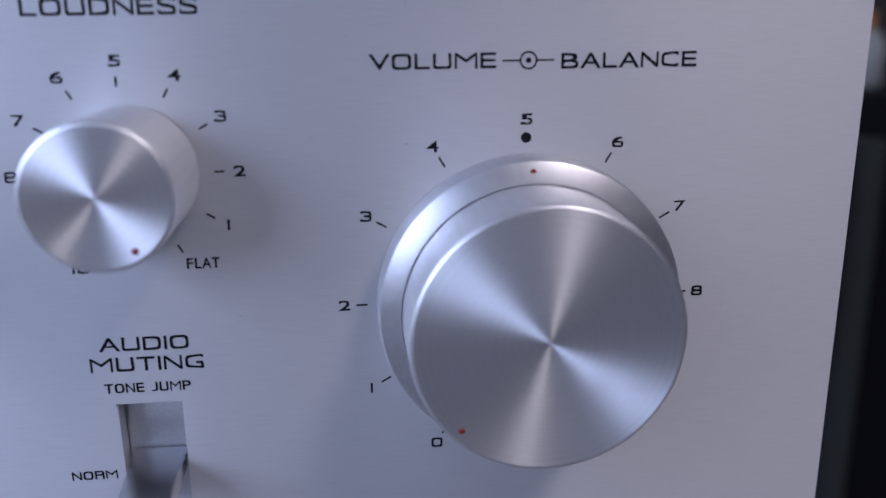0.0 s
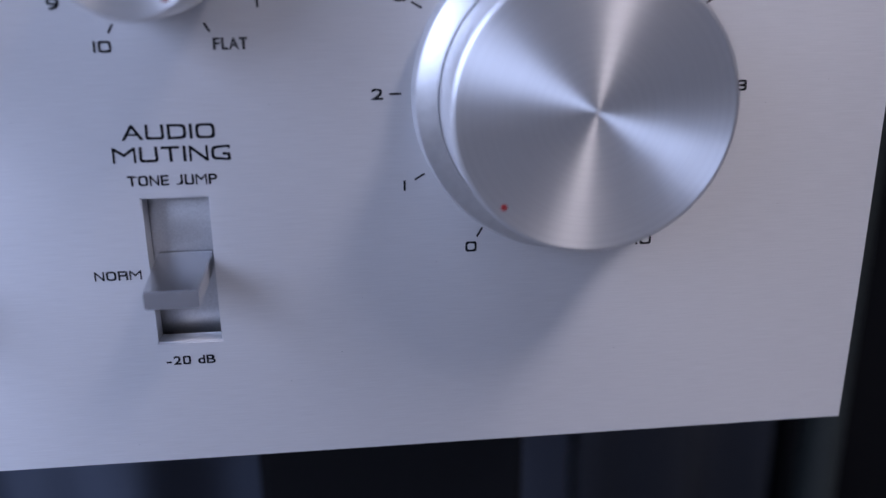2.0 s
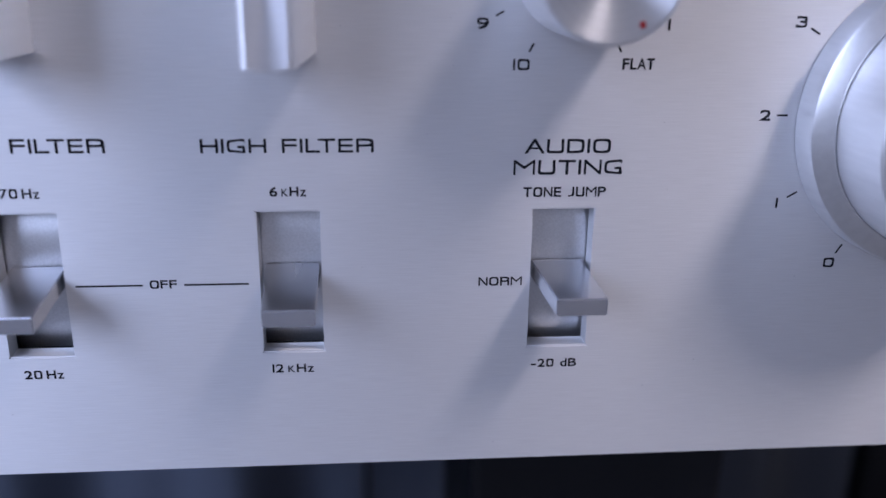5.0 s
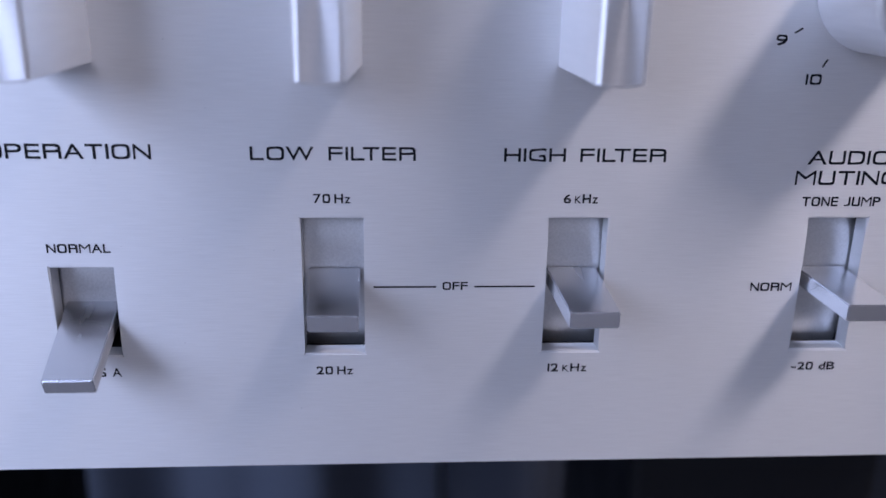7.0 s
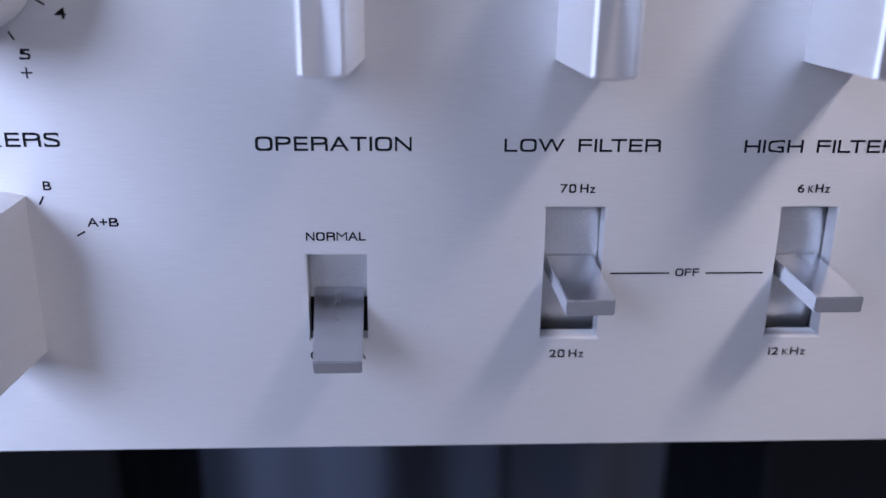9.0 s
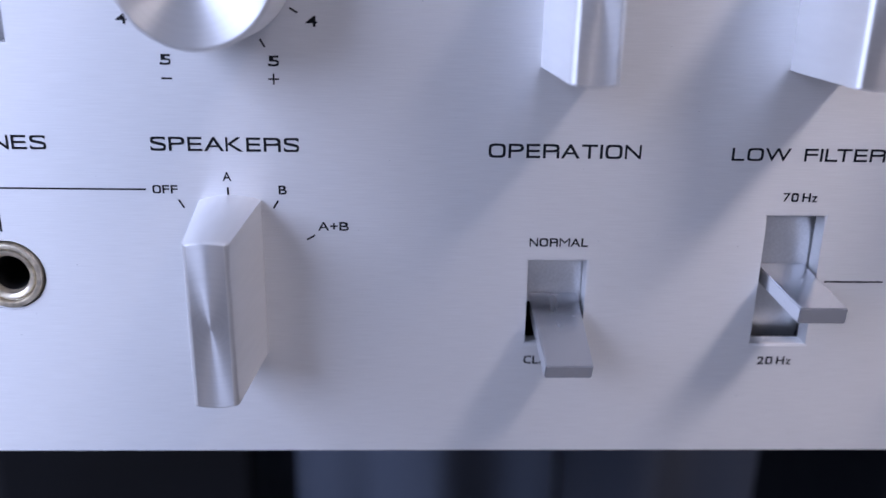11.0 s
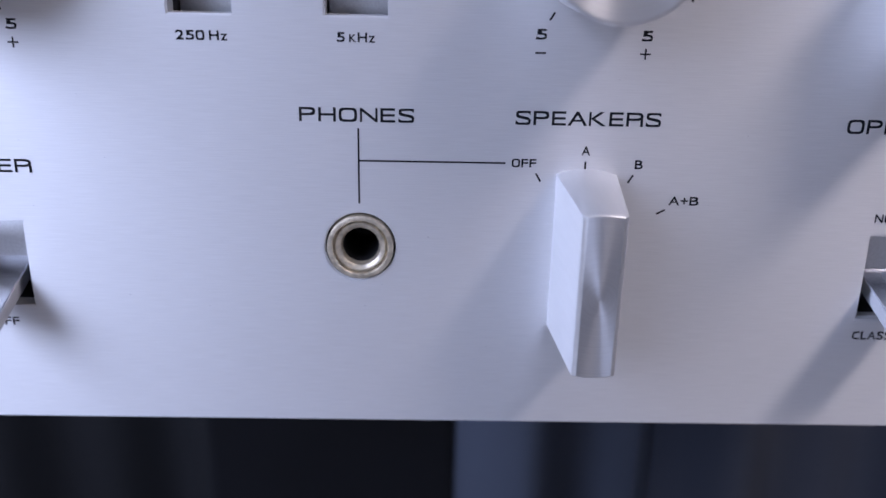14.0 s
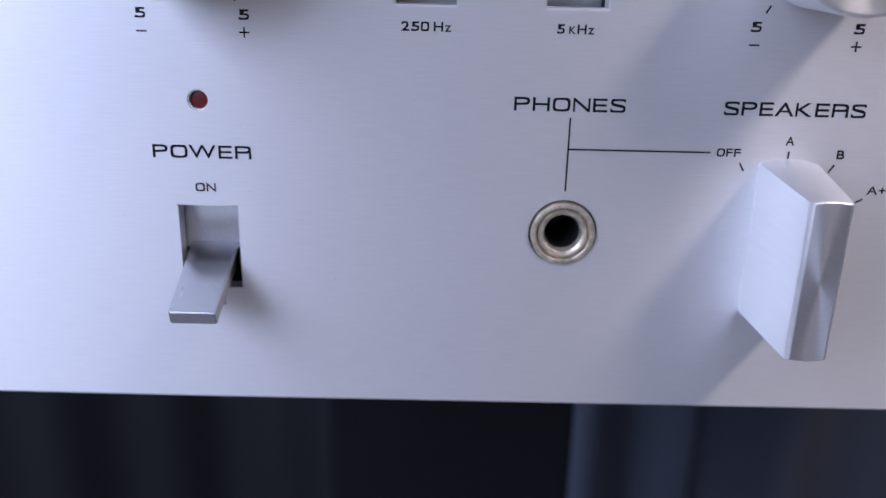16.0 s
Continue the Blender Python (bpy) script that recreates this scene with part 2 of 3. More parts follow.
def lettering(text, x0, x1, z0, z1, parent):
    """Wide printed capitals that fill the given box on the faceplate."""
    gap, high = 0.19, z1 - z0
    bold = high < 2.0
    blank = 0.16 if "Hz" in text else 0.5 if bold else 0.62
    kern = [-0.3 if pair == "LT" else -0.09 if "A" in pair or pair in ("OW", "VO") else 0.0 for pair in map("".join, zip(text, text[1:]))] + [0.0]
    total = sum(blank if ch == " " else WIDE.get(ch, 1.0) for ch in text) + gap * (len(text) - 1) + sum(kern)
    unit, x = (x1 - x0) / total, x0
    verts, faces = [], []
    for ch, pull in zip(text, kern):
        wide = WIDE.get(ch, 1.0) * unit
        if ch == " ":
            x += (blank + gap) * unit
            continue
        u, polys, natural, tall, low, stem = glyph("K" if ch == "k" else ch, bold)
        tall, low = (tall, low) if ch in "-+z" else (0.8, 0.0) if ch == "k" else (1.0, 0.0)
        stem = stem if ch in "I1" else min(stem, 0.3 * wide / high)
        xs = x + widen(u[:, 0], natural, wide / high, stem, ch) * high if ch not in "I1" else x + wide / 2 + (u[:, 0] - 0.5) * stem * high
        faces += [tuple(i + len(verts) for i in p) for p in polys]
        verts += [(a / 1000, -0.00006, (z0 + (low + b * tall) * high) / 1000) for a, b in zip(xs, u[:, 1])]
        if ch == "R":  # its upright leg under the bowl
            k = len(verts)
            faces.append((k, k + 1, k + 2, k + 3))
            verts += [(a / 1000, -0.00007, (z0 + b * high) / 1000) for a, b in ((x + wide - stem * high, 0), (x + wide, 0), (x + wide, 0.52), (x + wide - stem * high, 0.58))]
        x += wide + (gap + pull) * unit
    me = bpy.data.meshes.new("lettering")
    me.from_pydata(verts, [], faces)
    me.materials.append(INK)
    ob = new("lettering", me)
    ob.parent = parent
    return ob


def stroke(x0, z0, x1, z1, width, parent, name="printed_line"):
    """A printed bar between two points of the faceplate."""
    d = Vector((x1 - x0, z1 - z0)).normalized() * width / 2
    bm = bmesh.new()
    c = [(x0 - d.y, z0 + d.x), (x1 - d.y, z1 + d.x), (x1 + d.y, z1 - d.x), (x0 + d.y, z0 - d.x)]
    front = [bm.verts.new((x, -0.06, z)) for x, z in c]
    bm.faces.new(front)
    return part(name, bm, INK, parent)


def ring_print(cx, cz, r0, r1, parent, name, n=32):
    bm = bmesh.new()
    a = [bm.verts.new((r1 * math.cos(2 * math.pi * i / n), 0, r1 * math.sin(2 * math.pi * i / n))) for i in range(n)]
    if r0:
        b = [bm.verts.new((r0 * math.cos(2 * math.pi * i / n), 0, r0 * math.sin(2 * math.pi * i / n))) for i in range(n)]
        for i in range(n):
            bm.faces.new((a[i], a[(i + 1) % n], b[(i + 1) % n], b[i]))
    else:
        bm.faces.new(a)
    return part(name, bm, INK, parent, at=(cx, -0.06, cz))


# ---- the room ----
def slab(name, x0, x1, y0, y1, z0, z1, mat, label):
    bm = box(bmesh.new(), x0 * 1000, x1 * 1000, y0 * 1000, y1 * 1000, z0 * 1000, z1 * 1000)
    return tagged(part(name, bm, mat, None), label, name.split("_")[0], kind="structure")


slab("floor", -1.1, 1.75, -2.6, 1.0, -0.1, 0.0, FLOOR, "dull grey floor of the room")
slab("ceiling", -1.1, 1.75, -2.6, 1.0, 2.4, 2.5, WALL, "plain pale ceiling of the room")
# darkened so that the lever tops reflect a dim corner
slab("wall_north", -1.1, 1.75, 0.9, 1.0, 0.0, 2.4, SHADEWALL, "plain wall behind the stand, with a corner's dimness in its colour")
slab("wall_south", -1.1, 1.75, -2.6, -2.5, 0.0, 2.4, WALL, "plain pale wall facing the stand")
# out of view; its dark colour keeps the faceplate from brightening to the right
slab("wall_east", 1.65, 1.75, -2.5, 0.9, 0.0, 2.4, ABSORBWALL, "unseen side wall, darkened to cut the light it sends to the faceplate")
WIN = (-1.84, -0.16, 0.74, 1.62)
slab("wall_west_low", -1.1, -1.0, -2.5, 0.9, 0.0, WIN[2], WALL, "plain pale wall below the window")
slab("wall_west_high", -1.1, -1.0, -2.5, 0.9, WIN[3], 2.4, WALL, "plain pale wall above the window")
slab("wall_west_near", -1.1, -1.0, -2.5, WIN[0], WIN[2], WIN[3], WALL, "plain pale wall beside the window")
slab("wall_west_far", -1.1, -1.0, WIN[1], 0.9, WIN[2], WIN[3], WALL, "plain pale wall beside the window")


def ceiling_lamp():
    lamp = thing("ceiling_lamp", (*LAMP, 2.4), "long white ceiling lamp with a glowing diffuser", "lamp")
    bm = bmesh.new()
    for x0, x1, y0, y1 in ((-200, 200, -425, -405), (-200, 200, 405, 425), (-200, -185, -404, 404), (185, 200, -404, 404)):
        box(bm, x0, x1, y0, y1, -34, 0)
    part("frame", bm, WALL, lamp)
    part("diffuser", box(bmesh.new(), -184, 184, -404, 404, -20, -12), GLOW, lamp)


ceiling_lamp()


def curtain(name, x0, x1, y, z0, z1, mat, label):
    """Cloth that hangs in uneven folds."""
    bm, cols = bmesh.new(), []
    n = int((x1 - x0) * 300)
    for i in range(n + 1):
        x = x0 + (x1 - x0) * i / n
        w = 0.020 * math.sin(x * 31 + 1.3 * math.sin(x * 7)) + 0.009 * math.sin(x * 77 + 1)
        cols.append([[bm.verts.new((x * 1000, (y + d + w * (1 - 0.25 * k)) * 1000, z * 1000)) for k, z in enumerate((z0, (z0 + z1) / 2, z1))] for d in (0, 0.003)])
    for a, b in zip(cols, cols[1:]):
        for s in (0, 1):
            for k in (0, 1):
                bm.faces.new((a[s][k], b[s][k], b[s][k + 1], a[s][k + 1]))
    return tagged(part(name, bm, mat, None, smooth=True), label, "curtain")


# the curtain's dimmer right stretches carry their shade in the cloth colour
curtain("curtain", 0.065, 0.285, 0.45, 0.002, 2.2, SHADE_CLOTH, "slate blue curtain with shade put into its colour, in soft folds behind the stand")
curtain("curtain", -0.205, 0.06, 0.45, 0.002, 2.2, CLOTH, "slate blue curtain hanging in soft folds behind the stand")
curtain("curtain", 0.29, 0.465, 0.45, 0.002, 2.2, DEEP_SHADE_CLOTH, "right end of the slate curtain, coloured as deep shade, in soft folds behind the stand")
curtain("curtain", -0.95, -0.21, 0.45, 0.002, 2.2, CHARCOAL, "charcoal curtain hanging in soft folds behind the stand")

# ---- things beside the stand ----
cabinet = thing("cabinet", (0.70, 0.60, 0), "black lacquered cabinet standing beside the stand", "cabinet")
part("body", box(bmesh.new(), -230, 300, -150, 200, 30, 608, 4), BLACK, cabinet)
part("plinth", box(bmesh.new(), -210, 280, -130, 190, 0, 29.5), BLACK, cabinet)
post = thing("post", (0.405, 0.30, 0), "grey-green metal post standing beside the cabinet", "post")
part("tube", lathe([(0, 0), (12, 0), (12, -594), (11, -600), (0, -600)], 40), POST, post, smooth=True).matrix_local = Euler((radians(-90), 0, 0)).to_matrix().to_4x4()
part("base", box(bmesh.new(), -35, 35, -35, 35, -1, 8, 2), POST, post)
carton = thing("carton", (0.49, 0.33, 0), "pale grey cardboard carton on the floor", "carton")
part("box", box(bmesh.new(), -60, 60, -55, 55, 0, 222, 1.5), PALE, carton)
part("lid", box(bmesh.new(), -62, 62, -57, 57, 222.2, 234, 1.5), PALE, carton)
bottle = thing("bottle", (0.515, 0.50, 0.608), "small pale bottle with an amber cap on the cabinet", "bottle")
part("body", lathe([(0, 0), (17, 0), (18, -2), (18, -30), (14, -38), (8, -42), (0, -42)], 40), PALE, bottle, smooth=True).matrix_local = Euler((radians(-90), 0, 0)).to_matrix().to_4x4()
part("cap", lathe([(0, -42.2), (9, -42.2), (9.5, -43), (9.5, -54), (8, -55), (0, -55)], 32), AMBER, bottle, smooth=True).matrix_local = Euler((radians(-90), 0, 0)).to_matrix().to_4x4()

# ---- the stand ----
stand = thing("stand", (0, 0, 0), "black lacquered stand with two wide legs under the amplifier", "stand")
TOP = (Z0 - 0.0578 - 0.014) * 1000
part("shelf", box(bmesh.new(), -235, 235, 80, 372, TOP - 18, TOP, 1.5), BLACK, stand)
for x0, x1 in ((-184, -105), (98, 178)):
    part("leg", box(bmesh.new(), x0, x1, 90, 186, 0, TOP - 18.2, 3), BLACK, stand)

# ---- the amplifier ----
amp = thing("amplifier", (0, 0, Z0), "vintage stereo amplifier with a brushed silver faceplate on a stand", "amplifier")
X0, X1, ZB, ZT, THICK = -240.0, 220.1, -57.8, 104.0, 3.6
SLOTS = [  # x0, x1, z0, z1
    (7.8, 18.4, -35.2, -10.2), (50.1, 60.4, -35.2, -10.2), (95.9, 106.4, -35.2, -10.2),
    (-34.5, -23.9, -35.2, -18.9), (-197.8, -186.8, -34.6, -18.3), (-158.0, -147.5, 18.15, 43.4), (-132.2, -121.8, 18.15, 43.4),
]
HOLES = [(-126.8, -22.25, 6.35, 9.0), (-192.7, 1.1, 1.65, 3.0)]  # centre, radius, half side of its cell


def faceplate():
    """A plate with rectangular and round openings right through it."""
    cells = SLOTS + [(x - s, x + s, z - s, z + s) for x, z, r, s in HOLES]
    xs = sorted({X0, X1, *(v for c in cells for v in c[:2])})
    zs = sorted({ZB, ZT, *(v for c in cells for v in c[2:])})
    bm, at = bmesh.new(), {}

    def v(x, y, z):
        k = (round(x, 4), y, round(z, 4))
        if k not in at:
            at[k] = bm.verts.new((x, y, z))
        return at[k]

    def inside(i, j):
        if not (0 <= i < len(xs) - 1 and 0 <= j < len(zs) - 1):
            return True
        x, z = (xs[i] + xs[i + 1]) / 2, (zs[j] + zs[j + 1]) / 2
        return any(c[0] < x < c[1] and c[2] < z < c[3] for c in cells)

    def round_cell(i, j):
        x, z = (xs[i] + xs[min(i + 1, len(xs) - 1)]) / 2, (zs[j] + zs[min(j + 1, len(zs) - 1)]) / 2
        return any(abs(x - hx) < s and abs(z - hz) < s for hx, hz, r, s in HOLES)

    for i in range(len(xs) - 1):
        for j in range(len(zs) - 1):
            if inside(i, j):
                continue
            a, b, c, d = xs[i], xs[i + 1], zs[j], zs[j + 1]
            for y in (0, THICK):
                bm.faces.new((v(a, y, c), v(b, y, c), v(b, y, d), v(a, y, d)))
            for (di, dj), (p, q) in (((-1, 0), ((a, c), (a, d))), ((1, 0), ((b, c), (b, d))), ((0, -1), ((a, c), (b, c))), ((0, 1), ((a, d), (b, d)))):
                ni, nj = i + di, j + dj
                if inside(ni, nj):
                    if 0 <= ni < len(xs) - 1 and 0 <= nj < len(zs) - 1 and round_cell(ni, nj):
                        continue
                    bm.faces.new((v(p[0], 0, p[1]), v(q[0], 0, q[1]), v(q[0], THICK, q[1]), v(p[0], THICK, p[1])))
    n = 48
    for hx, hz, r, s in HOLES:
        for y in (0, THICK):
            for k in range(n):
                pts = []
                for m in (k, k + 1):
                    t = 2 * math.pi * (m % n) / n
                    c, w = math.cos(t), math.sin(t)
                    g = s / max(abs(c), abs(w))
                    pts.append(((hx + r * c, hz + r * w), (hx + g * c, hz + g * w)))
                (p0, q0), (p1, q1) = pts
                bm.faces.new((v(p0[0], y, p0[1]), v(q0[0], y, q0[1]), v(q1[0], y, q1[1]), v(p1[0], y, p1[1])))
                if y:
                    bm.faces.new((v(p0[0], 0, p0[1]), v(p1[0], 0, p1[1]), v(p1[0], THICK, p1[1]), v(p0[0], THICK, p0[1])))
    rims = [e for e in bm.edges if len(e.link_faces) == 2 and all(abs(w.co.y) < 1e-6 for w in e.verts) and sum(all(abs(w.co.y) < 1e-6 for w in f.verts) for f in e.link_faces) == 1]
    bmesh.ops.bevel(bm, geom=rims, offset=0.28, segments=2, affect="EDGES")
    return bm


plate = part("faceplate", faceplate(), ALU, amp, "brushed silver aluminium faceplate with black lettering")
part("chassis", box(bmesh.new(), X0 + 12, X1 - 12, 22, 352, ZB + 3, ZT - 4, 2), CASE, amp, "black enamelled metal case")
for fx in (-190, 170):
    for fy in (100, 320):
        part("foot", lathe([(0, 0), (11, 0), (12.5, 3), (14, 17), (0, 17)], 32), HOLE, amp, "black rubber foot", at=(fx, fy, 0)).matrix_local = (
            Matrix.Translation((fx / 1000, fy / 1000, (ZB - 14) / 1000)) @ Euler((radians(90), 0, 0)).to_matrix().to_4x4())


# -- knobs --
def dot(parent, r, x, y, z):
    bm = lathe([(0, -0.12), (r * 0.75, -0.10), (r, 0.05)], 24)
    return part("indicator_dot", bm, RED, parent, "small red indicator dot", at=(x, y, z), smooth=True)


def round_knob(name, cx, cz, r_base, r_face, front, angle, dot_r, label):
    """A turned knob: satin flank, chamfered rim, spun face, red dot."""
    prof = [(r_base - 0.6, 0.3), (r_base, -0.2), (r_base - 0.05, -1), (r_face + 0.3, front + 0.7), (r_face + 0.24, front + 0.42), (r_face + 0.06, front + 0.2), (r_face - 0.15, front + 0.07), (r_face - 0.4, front), (0.0, front)]
    body = part(name, lathe(prof[:-1] + [(r_face - 0.4, front + 0.3), (0, front + 0.3)], 128), ALU_ROUND, amp, label, at=(cx, 0, cz), smooth=True)
    part("face", lathe([(r_face - 0.36, 0.0), (0, 0)], 128), FACE, body, "spun aluminium face", at=(0, front - 0.01, 0), smooth=True)
    if dot_r:
        dot(body, 0.55, dot_r * math.sin(radians(angle)), front - 0.02, dot_r * math.cos(radians(angle)))
    return body


balance = part("balance_ring", lathe([(24.4, 0.4), (25.1, -0.2), (24.95, -4.5), (24.7, -5.1), (24.2, -5.5), (21.6, -6.5), (21.36, -6.45), (21.3, 0.4)], 160), ALU_RING, amp,
               "satin aluminium balance ring round the volume knob", at=(164.5, 0, 5.05), smooth=True)
dot(balance, 0.55, -0.3, -5.85, 23.1)
round_knob("volume_knob", 164.55, 5.0, 21.45, 20.7, -19.0, 224.5, 18.9, "large spun aluminium volume knob turned down to zero")
round_knob("loudness_knob", 101.9, 28.75, 10.7, 10.25, -18.4, 149, 8.7, "spun aluminium loudness knob set to flat")
round_knob("treble_knob", -86.7, 30.9, 12.0, 11.7, -18.6, 0, 8.7, "spun aluminium treble knob")
round_knob("bass_knob", -192.4, 31.2, 12.0, 11.7, -18.6, 0, 8.7, "spun aluminium bass knob")


def bar_knob(name, cx, cz, label):
    """A turned cone cut to a wedge: two flat flanks, curved ends, a narrow spun face."""
    front, n = -20.2, 14
    bm, secs = bmesh.new(), []
    for y, r, w, lift in ((0.2, 15.3, 5.1, 0.9), (-0.4, 15.4, 5.3, 0.9), (-19.45, 14.3, 3.62, 0), (-19.8, 14.23, 3.42, 0), (-20.05, 14.13, 3.15, 0), (front, 13.95, 2.85, 0)):
        loop = []
        for sgn in (1, -1):
            a = math.asin(w / r)
            for k in range(n + 1):
                t = sgn * (a - 2 * a * k / n)
                loop.append(bm.verts.new((r * math.sin(t) if sgn > 0 else -r * math.sin(-t), y, sgn * r * math.cos(t) + lift)))
        secs.append(loop)
    m = len(secs[0])
    for a, b in zip(secs, secs[1:]):
        for i in range(m):
            bm.faces.new((a[i], a[(i + 1) % m], b[(i + 1) % m], b[i]))
    bm.faces.new(secs[-1])
    body = part(name, bm, ALU_SIDE, amp, label, at=(cx, 0, cz), smooth=True)
    fm, loop = bmesh.new(), []
    hub = fm.verts.new((0, 0, 0))
    for sgn in (1, -1):
        a = math.asin(2.84 / 13.9)
        for k in range(n + 1):
            t = sgn * (a - 2 * a * k / n)
            loop.append(fm.verts.new((13.9 * math.sin(t) if sgn > 0 else -13.9 * math.sin(-t), 0, sgn * 13.9 * math.cos(t))))
    for i in range(len(loop)):
        fm.faces.new((hub, loop[i], loop[(i + 1) % len(loop)]))
    part("face", fm, FACE_BAR, body, "spun aluminium face", at=(0, front - 0.02, 0))
    return body


bar_knob("speakers_knob", -87.0, -23.4, "wedge-shaped aluminium speakers selector knob set upright")
for kx in (-28.9, 13.3, 55.4):
    bar_knob("selector_knob", kx, 29.05, "wedge-shaped aluminium selector knob set upright")


# -- lever switches --
def lever_switch(x0, x1, z0, z1, down, name, label, bend=80, tip_x=0.7, tip_z=None):
    """A blade lever on a sliding plate behind its slot."""
    cx = (x0 + x1) / 2
    bm = bmesh.new()
    well = [(x0 - 1.2, x1 + 1.2, 15, 15.6, z0 - 1.5, z1 + 1.5), (x0 - 1.2, x0 - 0.6, THICK + 0.1, 15, z0 - 1.5, z1 + 1.5), (x1 + 0.6, x1 + 1.2, THICK + 0.1, 15, z0 - 1.5, z1 + 1.5),
            (x0 - 0.6, x1 + 0.6, THICK + 0.1, 15, z0 - 1.5, z0 - 0.9), (x0 - 0.6, x1 + 0.6, THICK + 0.1, 15, z1 + 0.9, z1 + 1.5)]
    for w in well:
        box(bm, *w)
    sw = part(name, bm, HOLE, amp, label)
    if down is None:
        part("slider", box(bmesh.new(), x0 - 0.5, x1 + 0.5, 9.5, 10.5, z0 - 0.8, z1 + 0.8, 0.2), SLIDE, sw, "grey metal slider plate")
        return
    root, tip, low = (-26.4, (-14.0, tip_z or -33.0), z1 - 9.5) if down else (-20.4, (-13.9, tip_z or -21.9), z0 - 0.85)
    z_tip = tip[1]
    # slider: a plate curved round the lever's pivot
    bm, rows = bmesh.new(), []
    for k in range(13):
        z = low + (z1 + 0.7 - low) * k / 12
        y = 4.1 + max(0.0, abs(z - root) - 3) ** 2 / (34 if z > root else bend)
        rows.append([bm.verts.new((x, y + d, z)) for x in (x0 - 0.5, x1 + 0.5) for d in (0, 0.8)])
    for p, q in zip(rows, rows[1:]):
        for m, n in ((0, 2), (2, 3), (3, 1), (1, 0)):
            bm.faces.new((p[m], p[n], q[n], q[m]))
    part("slider", bm, SLIDE, sw, "grey metal slider plate", smooth=True)
    # blade: wide at the slot, narrow at the tip, its end cut square
    bm = bmesh.new()
    d = Vector((0, tip[0] - 4.0, z_tip - root)).normalized()
    nrm = Vector((0, d.z, -d.y))
    if nrm.z > 0:
        nrm = -nrm
    a, b = Vector((cx, 4.0, root)), Vector((cx + tip_x, tip[0], z_tip))
    ends = []
    for p, w in ((a, 4.55), (b, 4.1)):
        ends.append([bm.verts.new(p + Vector((sx * w, 0, 0)) + nrm * th) for th in (0, 2.95) for sx in (-1, 1)])
    e, g = ends
    for q in ((e[0], e[1], g[1], g[0]), (e[2], g[2], g[3], e[3]), (e[0], g[0], g[2], e[2]), (e[1], e[3], g[3], g[1]), (g[0], g[1], g[3], g[2]), (e[0], e[2], e[3], e[1])):
        bm.faces.new(q)
    bmesh.ops.bevel(bm, geom=list(bm.edges), offset=0.22, segments=2, affect="EDGES")
    part("lever", bm, LEVER, sw, "flat brushed metal lever")


lever_switch(*SLOTS[0], False, "low_filter_switch", "metal lever switch set to the middle position", tip_z=-22.2)
lever_switch(*SLOTS[1], False, "high_filter_switch", "metal lever switch set to the middle position")
lever_switch(*SLOTS[2], False, "muting_switch", "metal lever switch set to the middle position", 110, tip_z=-20.9)
lever_switch(*SLOTS[3], True, "operation_switch", "metal lever switch pushed down")
lever_switch(*SLOTS[4], True, "power_switch", "metal lever switch pushed down to off", tip_x=-0.4, tip_z=-33.6)
lever_switch(*SLOTS[5], None, "bass_turnover_switch", "slot of a tone switch with a metal slider")
lever_switch(*SLOTS[6], None, "treble_turnover_switch", "slot of a tone switch with a metal slider")

# -- headphone socket and power lamp --
socket = part("phones_socket", lathe([(5.98, 3.5), (6.0, -0.3), (5.9, -0.55), (5.55, -0.66), (5.15, -0.62), (4.98, -0.4), (4.9, 0.5), (4.72, 0.55), (4.62, 0.1), (4.4, -0.12), (4.0, -0.05), (3.6, 0.25), (3.35, 0.8), (3.25, 1.6)], 72), NICKEL, amp,
              "worn nickel-plated headphone socket", at=(-126.8, 0, -22.25), smooth=True)
part("bore", lathe([(3.6, 1.5), (3.2, 1.5), (3.15, 2.2), (3.15, 16), (0, 16)], 48), HOLE, socket, "dark bore of the socket", smooth=True)
lamp = part("power_lamp", lathe([(1.6, 5), (1.6, 1.2), (1.45, 0.95), (0.9, 0.85), (0, 0.82)], 32), LENS, amp, "dark red power lamp, unlit", at=(-192.7, 0, 1.1), smooth=True)

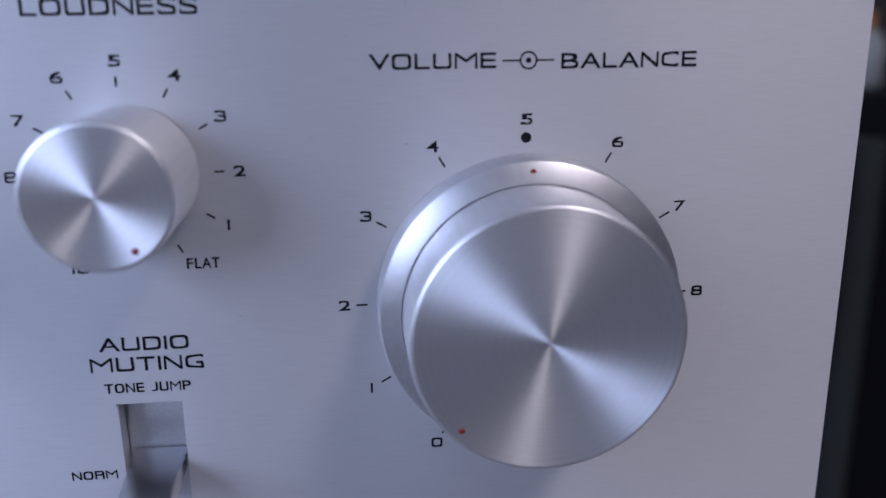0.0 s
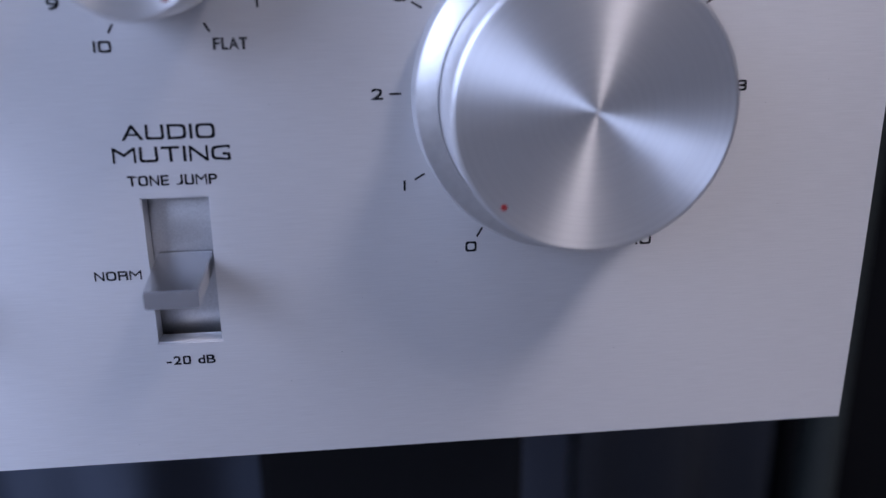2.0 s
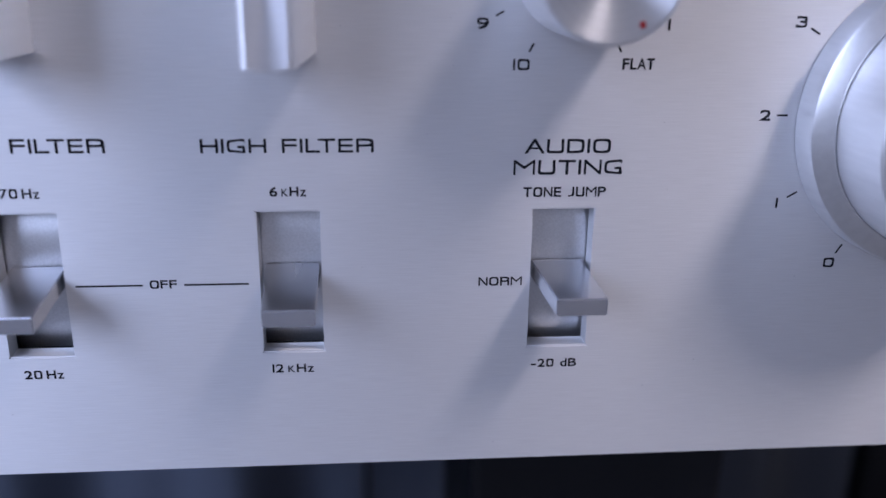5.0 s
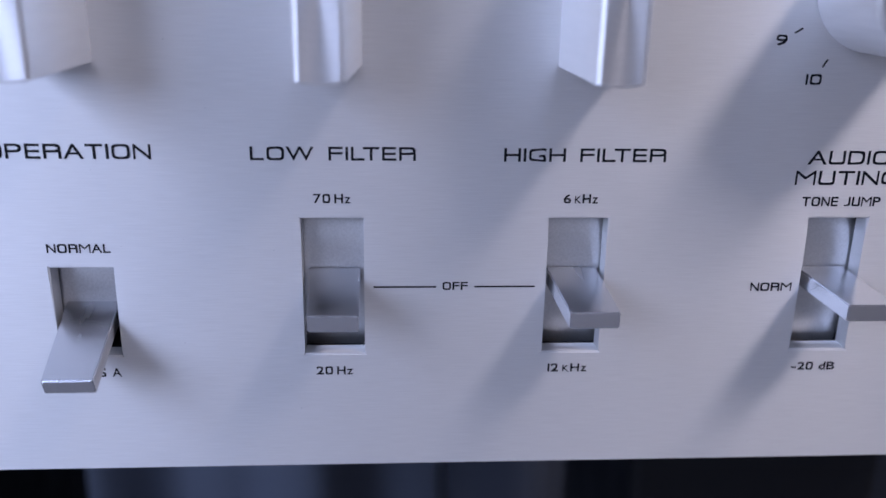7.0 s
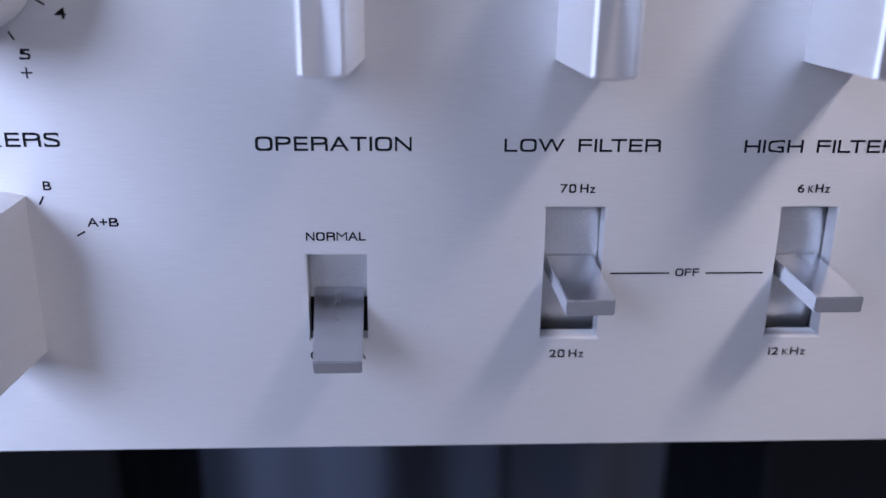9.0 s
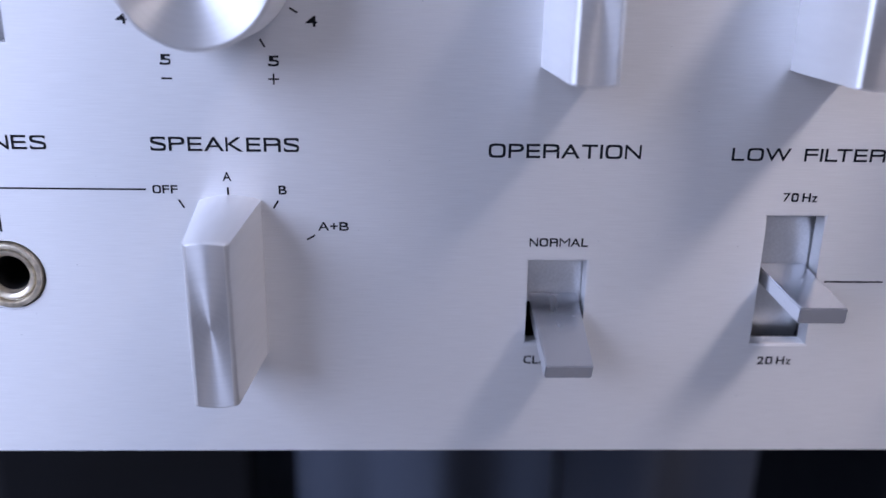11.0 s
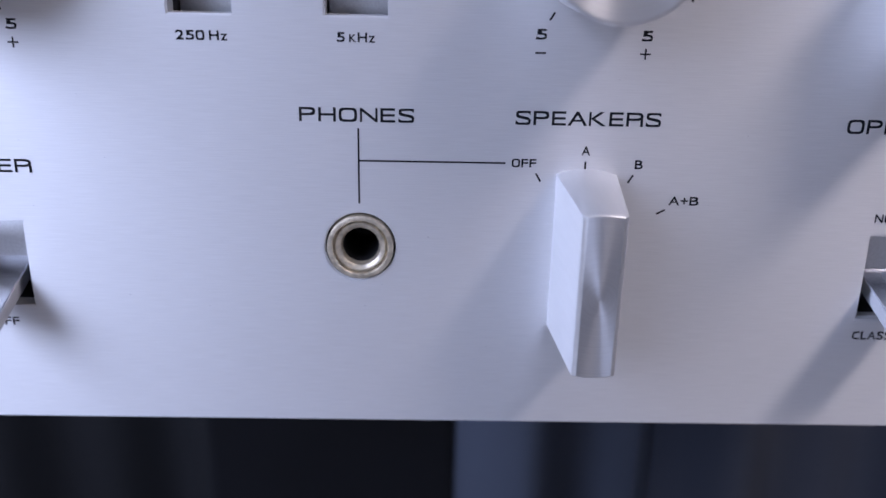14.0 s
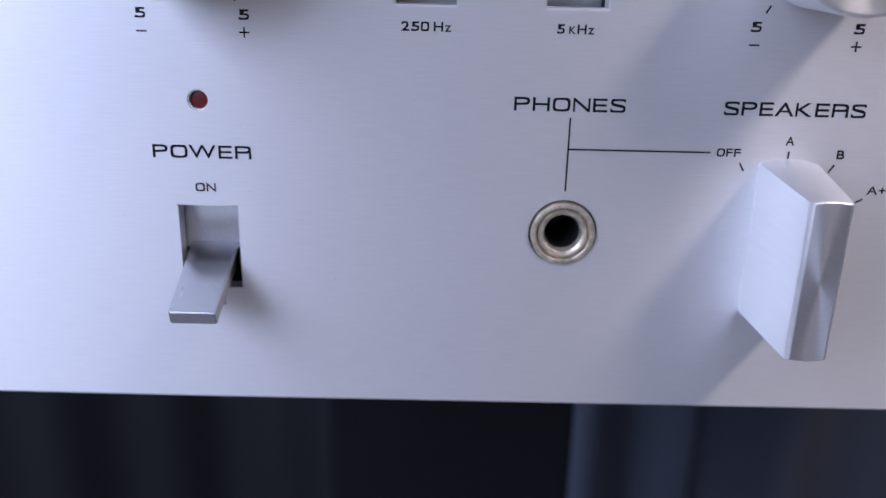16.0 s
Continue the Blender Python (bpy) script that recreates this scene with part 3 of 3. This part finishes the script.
# -- printing on the faceplate --
for text, a, b, c, d in (
    ("LOUDNESS", 89.0, 114.4, 52.4, 54.9), ("VOLUME", 139.4, 159.2, 43.7, 46.1), ("BALANCE", 169.5, 191.4, 43.4, 45.8),
    ("AUDIO", 94.0, 108.4, -0.6, 1.8), ("MUTING", 92.3, 110.6, -4.2, -1.7), ("TONE JUMP", 94.1, 108.1, -8.0, -6.3), ("NORM", 87.0, 94.5, -23.7, -22.1),
    ("-20 dB", 96.8, 105.0, -39.4, -37.8), ("HIGH FILTER", 41.9, 69.4, -0.3, 2.0), ("LOW FILTER", 0.0, 27.2, -0.2, 2.1), ("70 Hz", 10.1, 16.3, -7.5, -5.9),
    ("20 Hz", 9.7, 16.2, -39.3, -37.7), ("6 kHz", 52.4, 58.3, -7.5, -5.9), ("12 kHz", 51.4, 58.5, -39.2, -37.6), ("OFF", 32.0, 36.4, -23.2, -21.7),
    ("OPERATION", -42.4, -15.9, -0.1, 2.4), ("NORMAL", -34.5, -24.0, -16.2, -14.6), ("CLASS A", -34.5, -24.5, -39.3, -37.6),
    ("SPEAKERS", -99.9, -74.8, 0.5, 2.95), ("PHONES", -137.0, -117.3, 0.5, 2.95), ("A", -88.1, -86.6, -4.7, -3.1), ("B", -78.6, -77.2, -7.0, -5.4),
    ("A+B", -72.0, -66.6, -13.5, -11.9), ("OFF", -100.2, -95.9, -7.0, -5.5), ("250 Hz", -157.0, -148.4, 13.8, 15.4), ("5 kHz", -130.3, -123.9, 13.9, 15.5),
    ("POWER", -201.5, -183.8, -9.4, -7.0), ("ON", -194.3, -190.6, -15.6, -14.0), ("OFF", -194.5, -190.1, -38.6, -37.0), ("FLAT", 109.3, 114.5, 13.0, 14.8),
):
    lettering(text, a, b, c, d, plate)


def scale_marks(cx, cz, r0, r1, rn, marks, size, skip=()):
    """Ticks and numbers round a knob: (angle from upright, text)."""
    for ang, text in marks:
        s, c = math.sin(radians(ang)), math.cos(radians(ang))
        if ang not in skip:
            stroke(cx + r0 * s, cz + r0 * c, cx + r1 * s, cz + r1 * c, 0.32, plate, "tick")
        if text:
            w = size * (0.10 if text == "1" else 0.76 if text == "10" else 0.54)
            lettering(text, cx + rn * s - w, cx + rn * s + w, cz + rn * c - size / 2, cz + rn * c + size / 2, plate)


scale_marks(164.1, 5.6, 26.2, 28.1, 30.05, [(30 * k - 150, str(k)) for k in range(11)], 1.8, skip=(0,))
ring_print(164.1, 32.7, 0, 0.85, plate, "dot_mark")
ring_print(164.3, 44.8, 1.15, 1.42, plate, "circle_mark")
ring_print(164.3, 44.8, 0, 0.42, plate, "dot_mark")
stroke(160.2, 44.8, 163.0, 44.8, 0.25, plate)
stroke(165.5, 44.8, 168.4, 44.8, 0.25, plate)
scale_marks(101.5, 28.65, 13.4, 14.9, 17.2, [(150, "")] + [(150 - 30 * k, str(k)) for k in range(1, 11)], 1.75)
for kx, kz in ((-87.4, 31.1), (-192.7, 31.2)):
    scale_marks(kx, kz, 13.6, 15.1, 17.7, [(120, "4"), (150, "5"), (-120, "4"), (-150, "5")], 1.75)
    stroke(kx - 9.7, kz - 18.4, kx - 7.9, kz - 18.4, 0.28, plate, "minus_mark")
    stroke(kx + 7.9, kz - 18.3, kx + 9.7, kz - 18.3, 0.28, plate, "plus_mark")
    stroke(kx + 8.8, kz - 19.2, kx + 8.8, kz - 17.4, 0.28, plate, "plus_mark")
scale_marks(-87.3, -22.9, 15.4, 17.1, 17, [(-30, ""), (0, ""), (30, ""), (60, "")], 1.6)
stroke(20.0, -22.6, 30.9, -22.6, 0.31, plate)
stroke(37.6, -22.6, 48.2, -22.6, 0.31, plate)
stroke(-126.9, -0.6, -126.9, -14.1, 0.31, plate)
stroke(-126.77, -6.3, -101.3, -6.3, 0.31, plate)


# -- a little dust on the faceplate --
dust = bmesh.new()
for _ in range(150):
    dx, dz, dr = random.uniform(-235, 215), random.uniform(-55, 60), random.choice((0.07, 0.09, 0.12, 0.16))
    if any(c[0] - 1 < dx < c[1] + 1 and c[2] - 1 < dz < c[3] + 1 for c in SLOTS):
        continue
    turn = random.uniform(0, math.pi)
    ring = [dust.verts.new((dx + dr * random.uniform(0.7, 1.6) * math.cos(turn + k * math.pi / 3), -0.03, dz + dr * random.uniform(0.5, 1.0) * math.sin(turn + k * math.pi / 3))) for k in range(6)]
    tip = dust.verts.new((dx, -0.03 - dr * 0.5, dz))
    for k in range(6):
        dust.faces.new((ring[k], ring[(k + 1) % 6], tip))
tagged(part("dust_specks", dust, plain("dust", (0.62, 0.62, 0.64), 0.9, 0, 900), plate, "scattered pale dust specks"), kind="stuff")
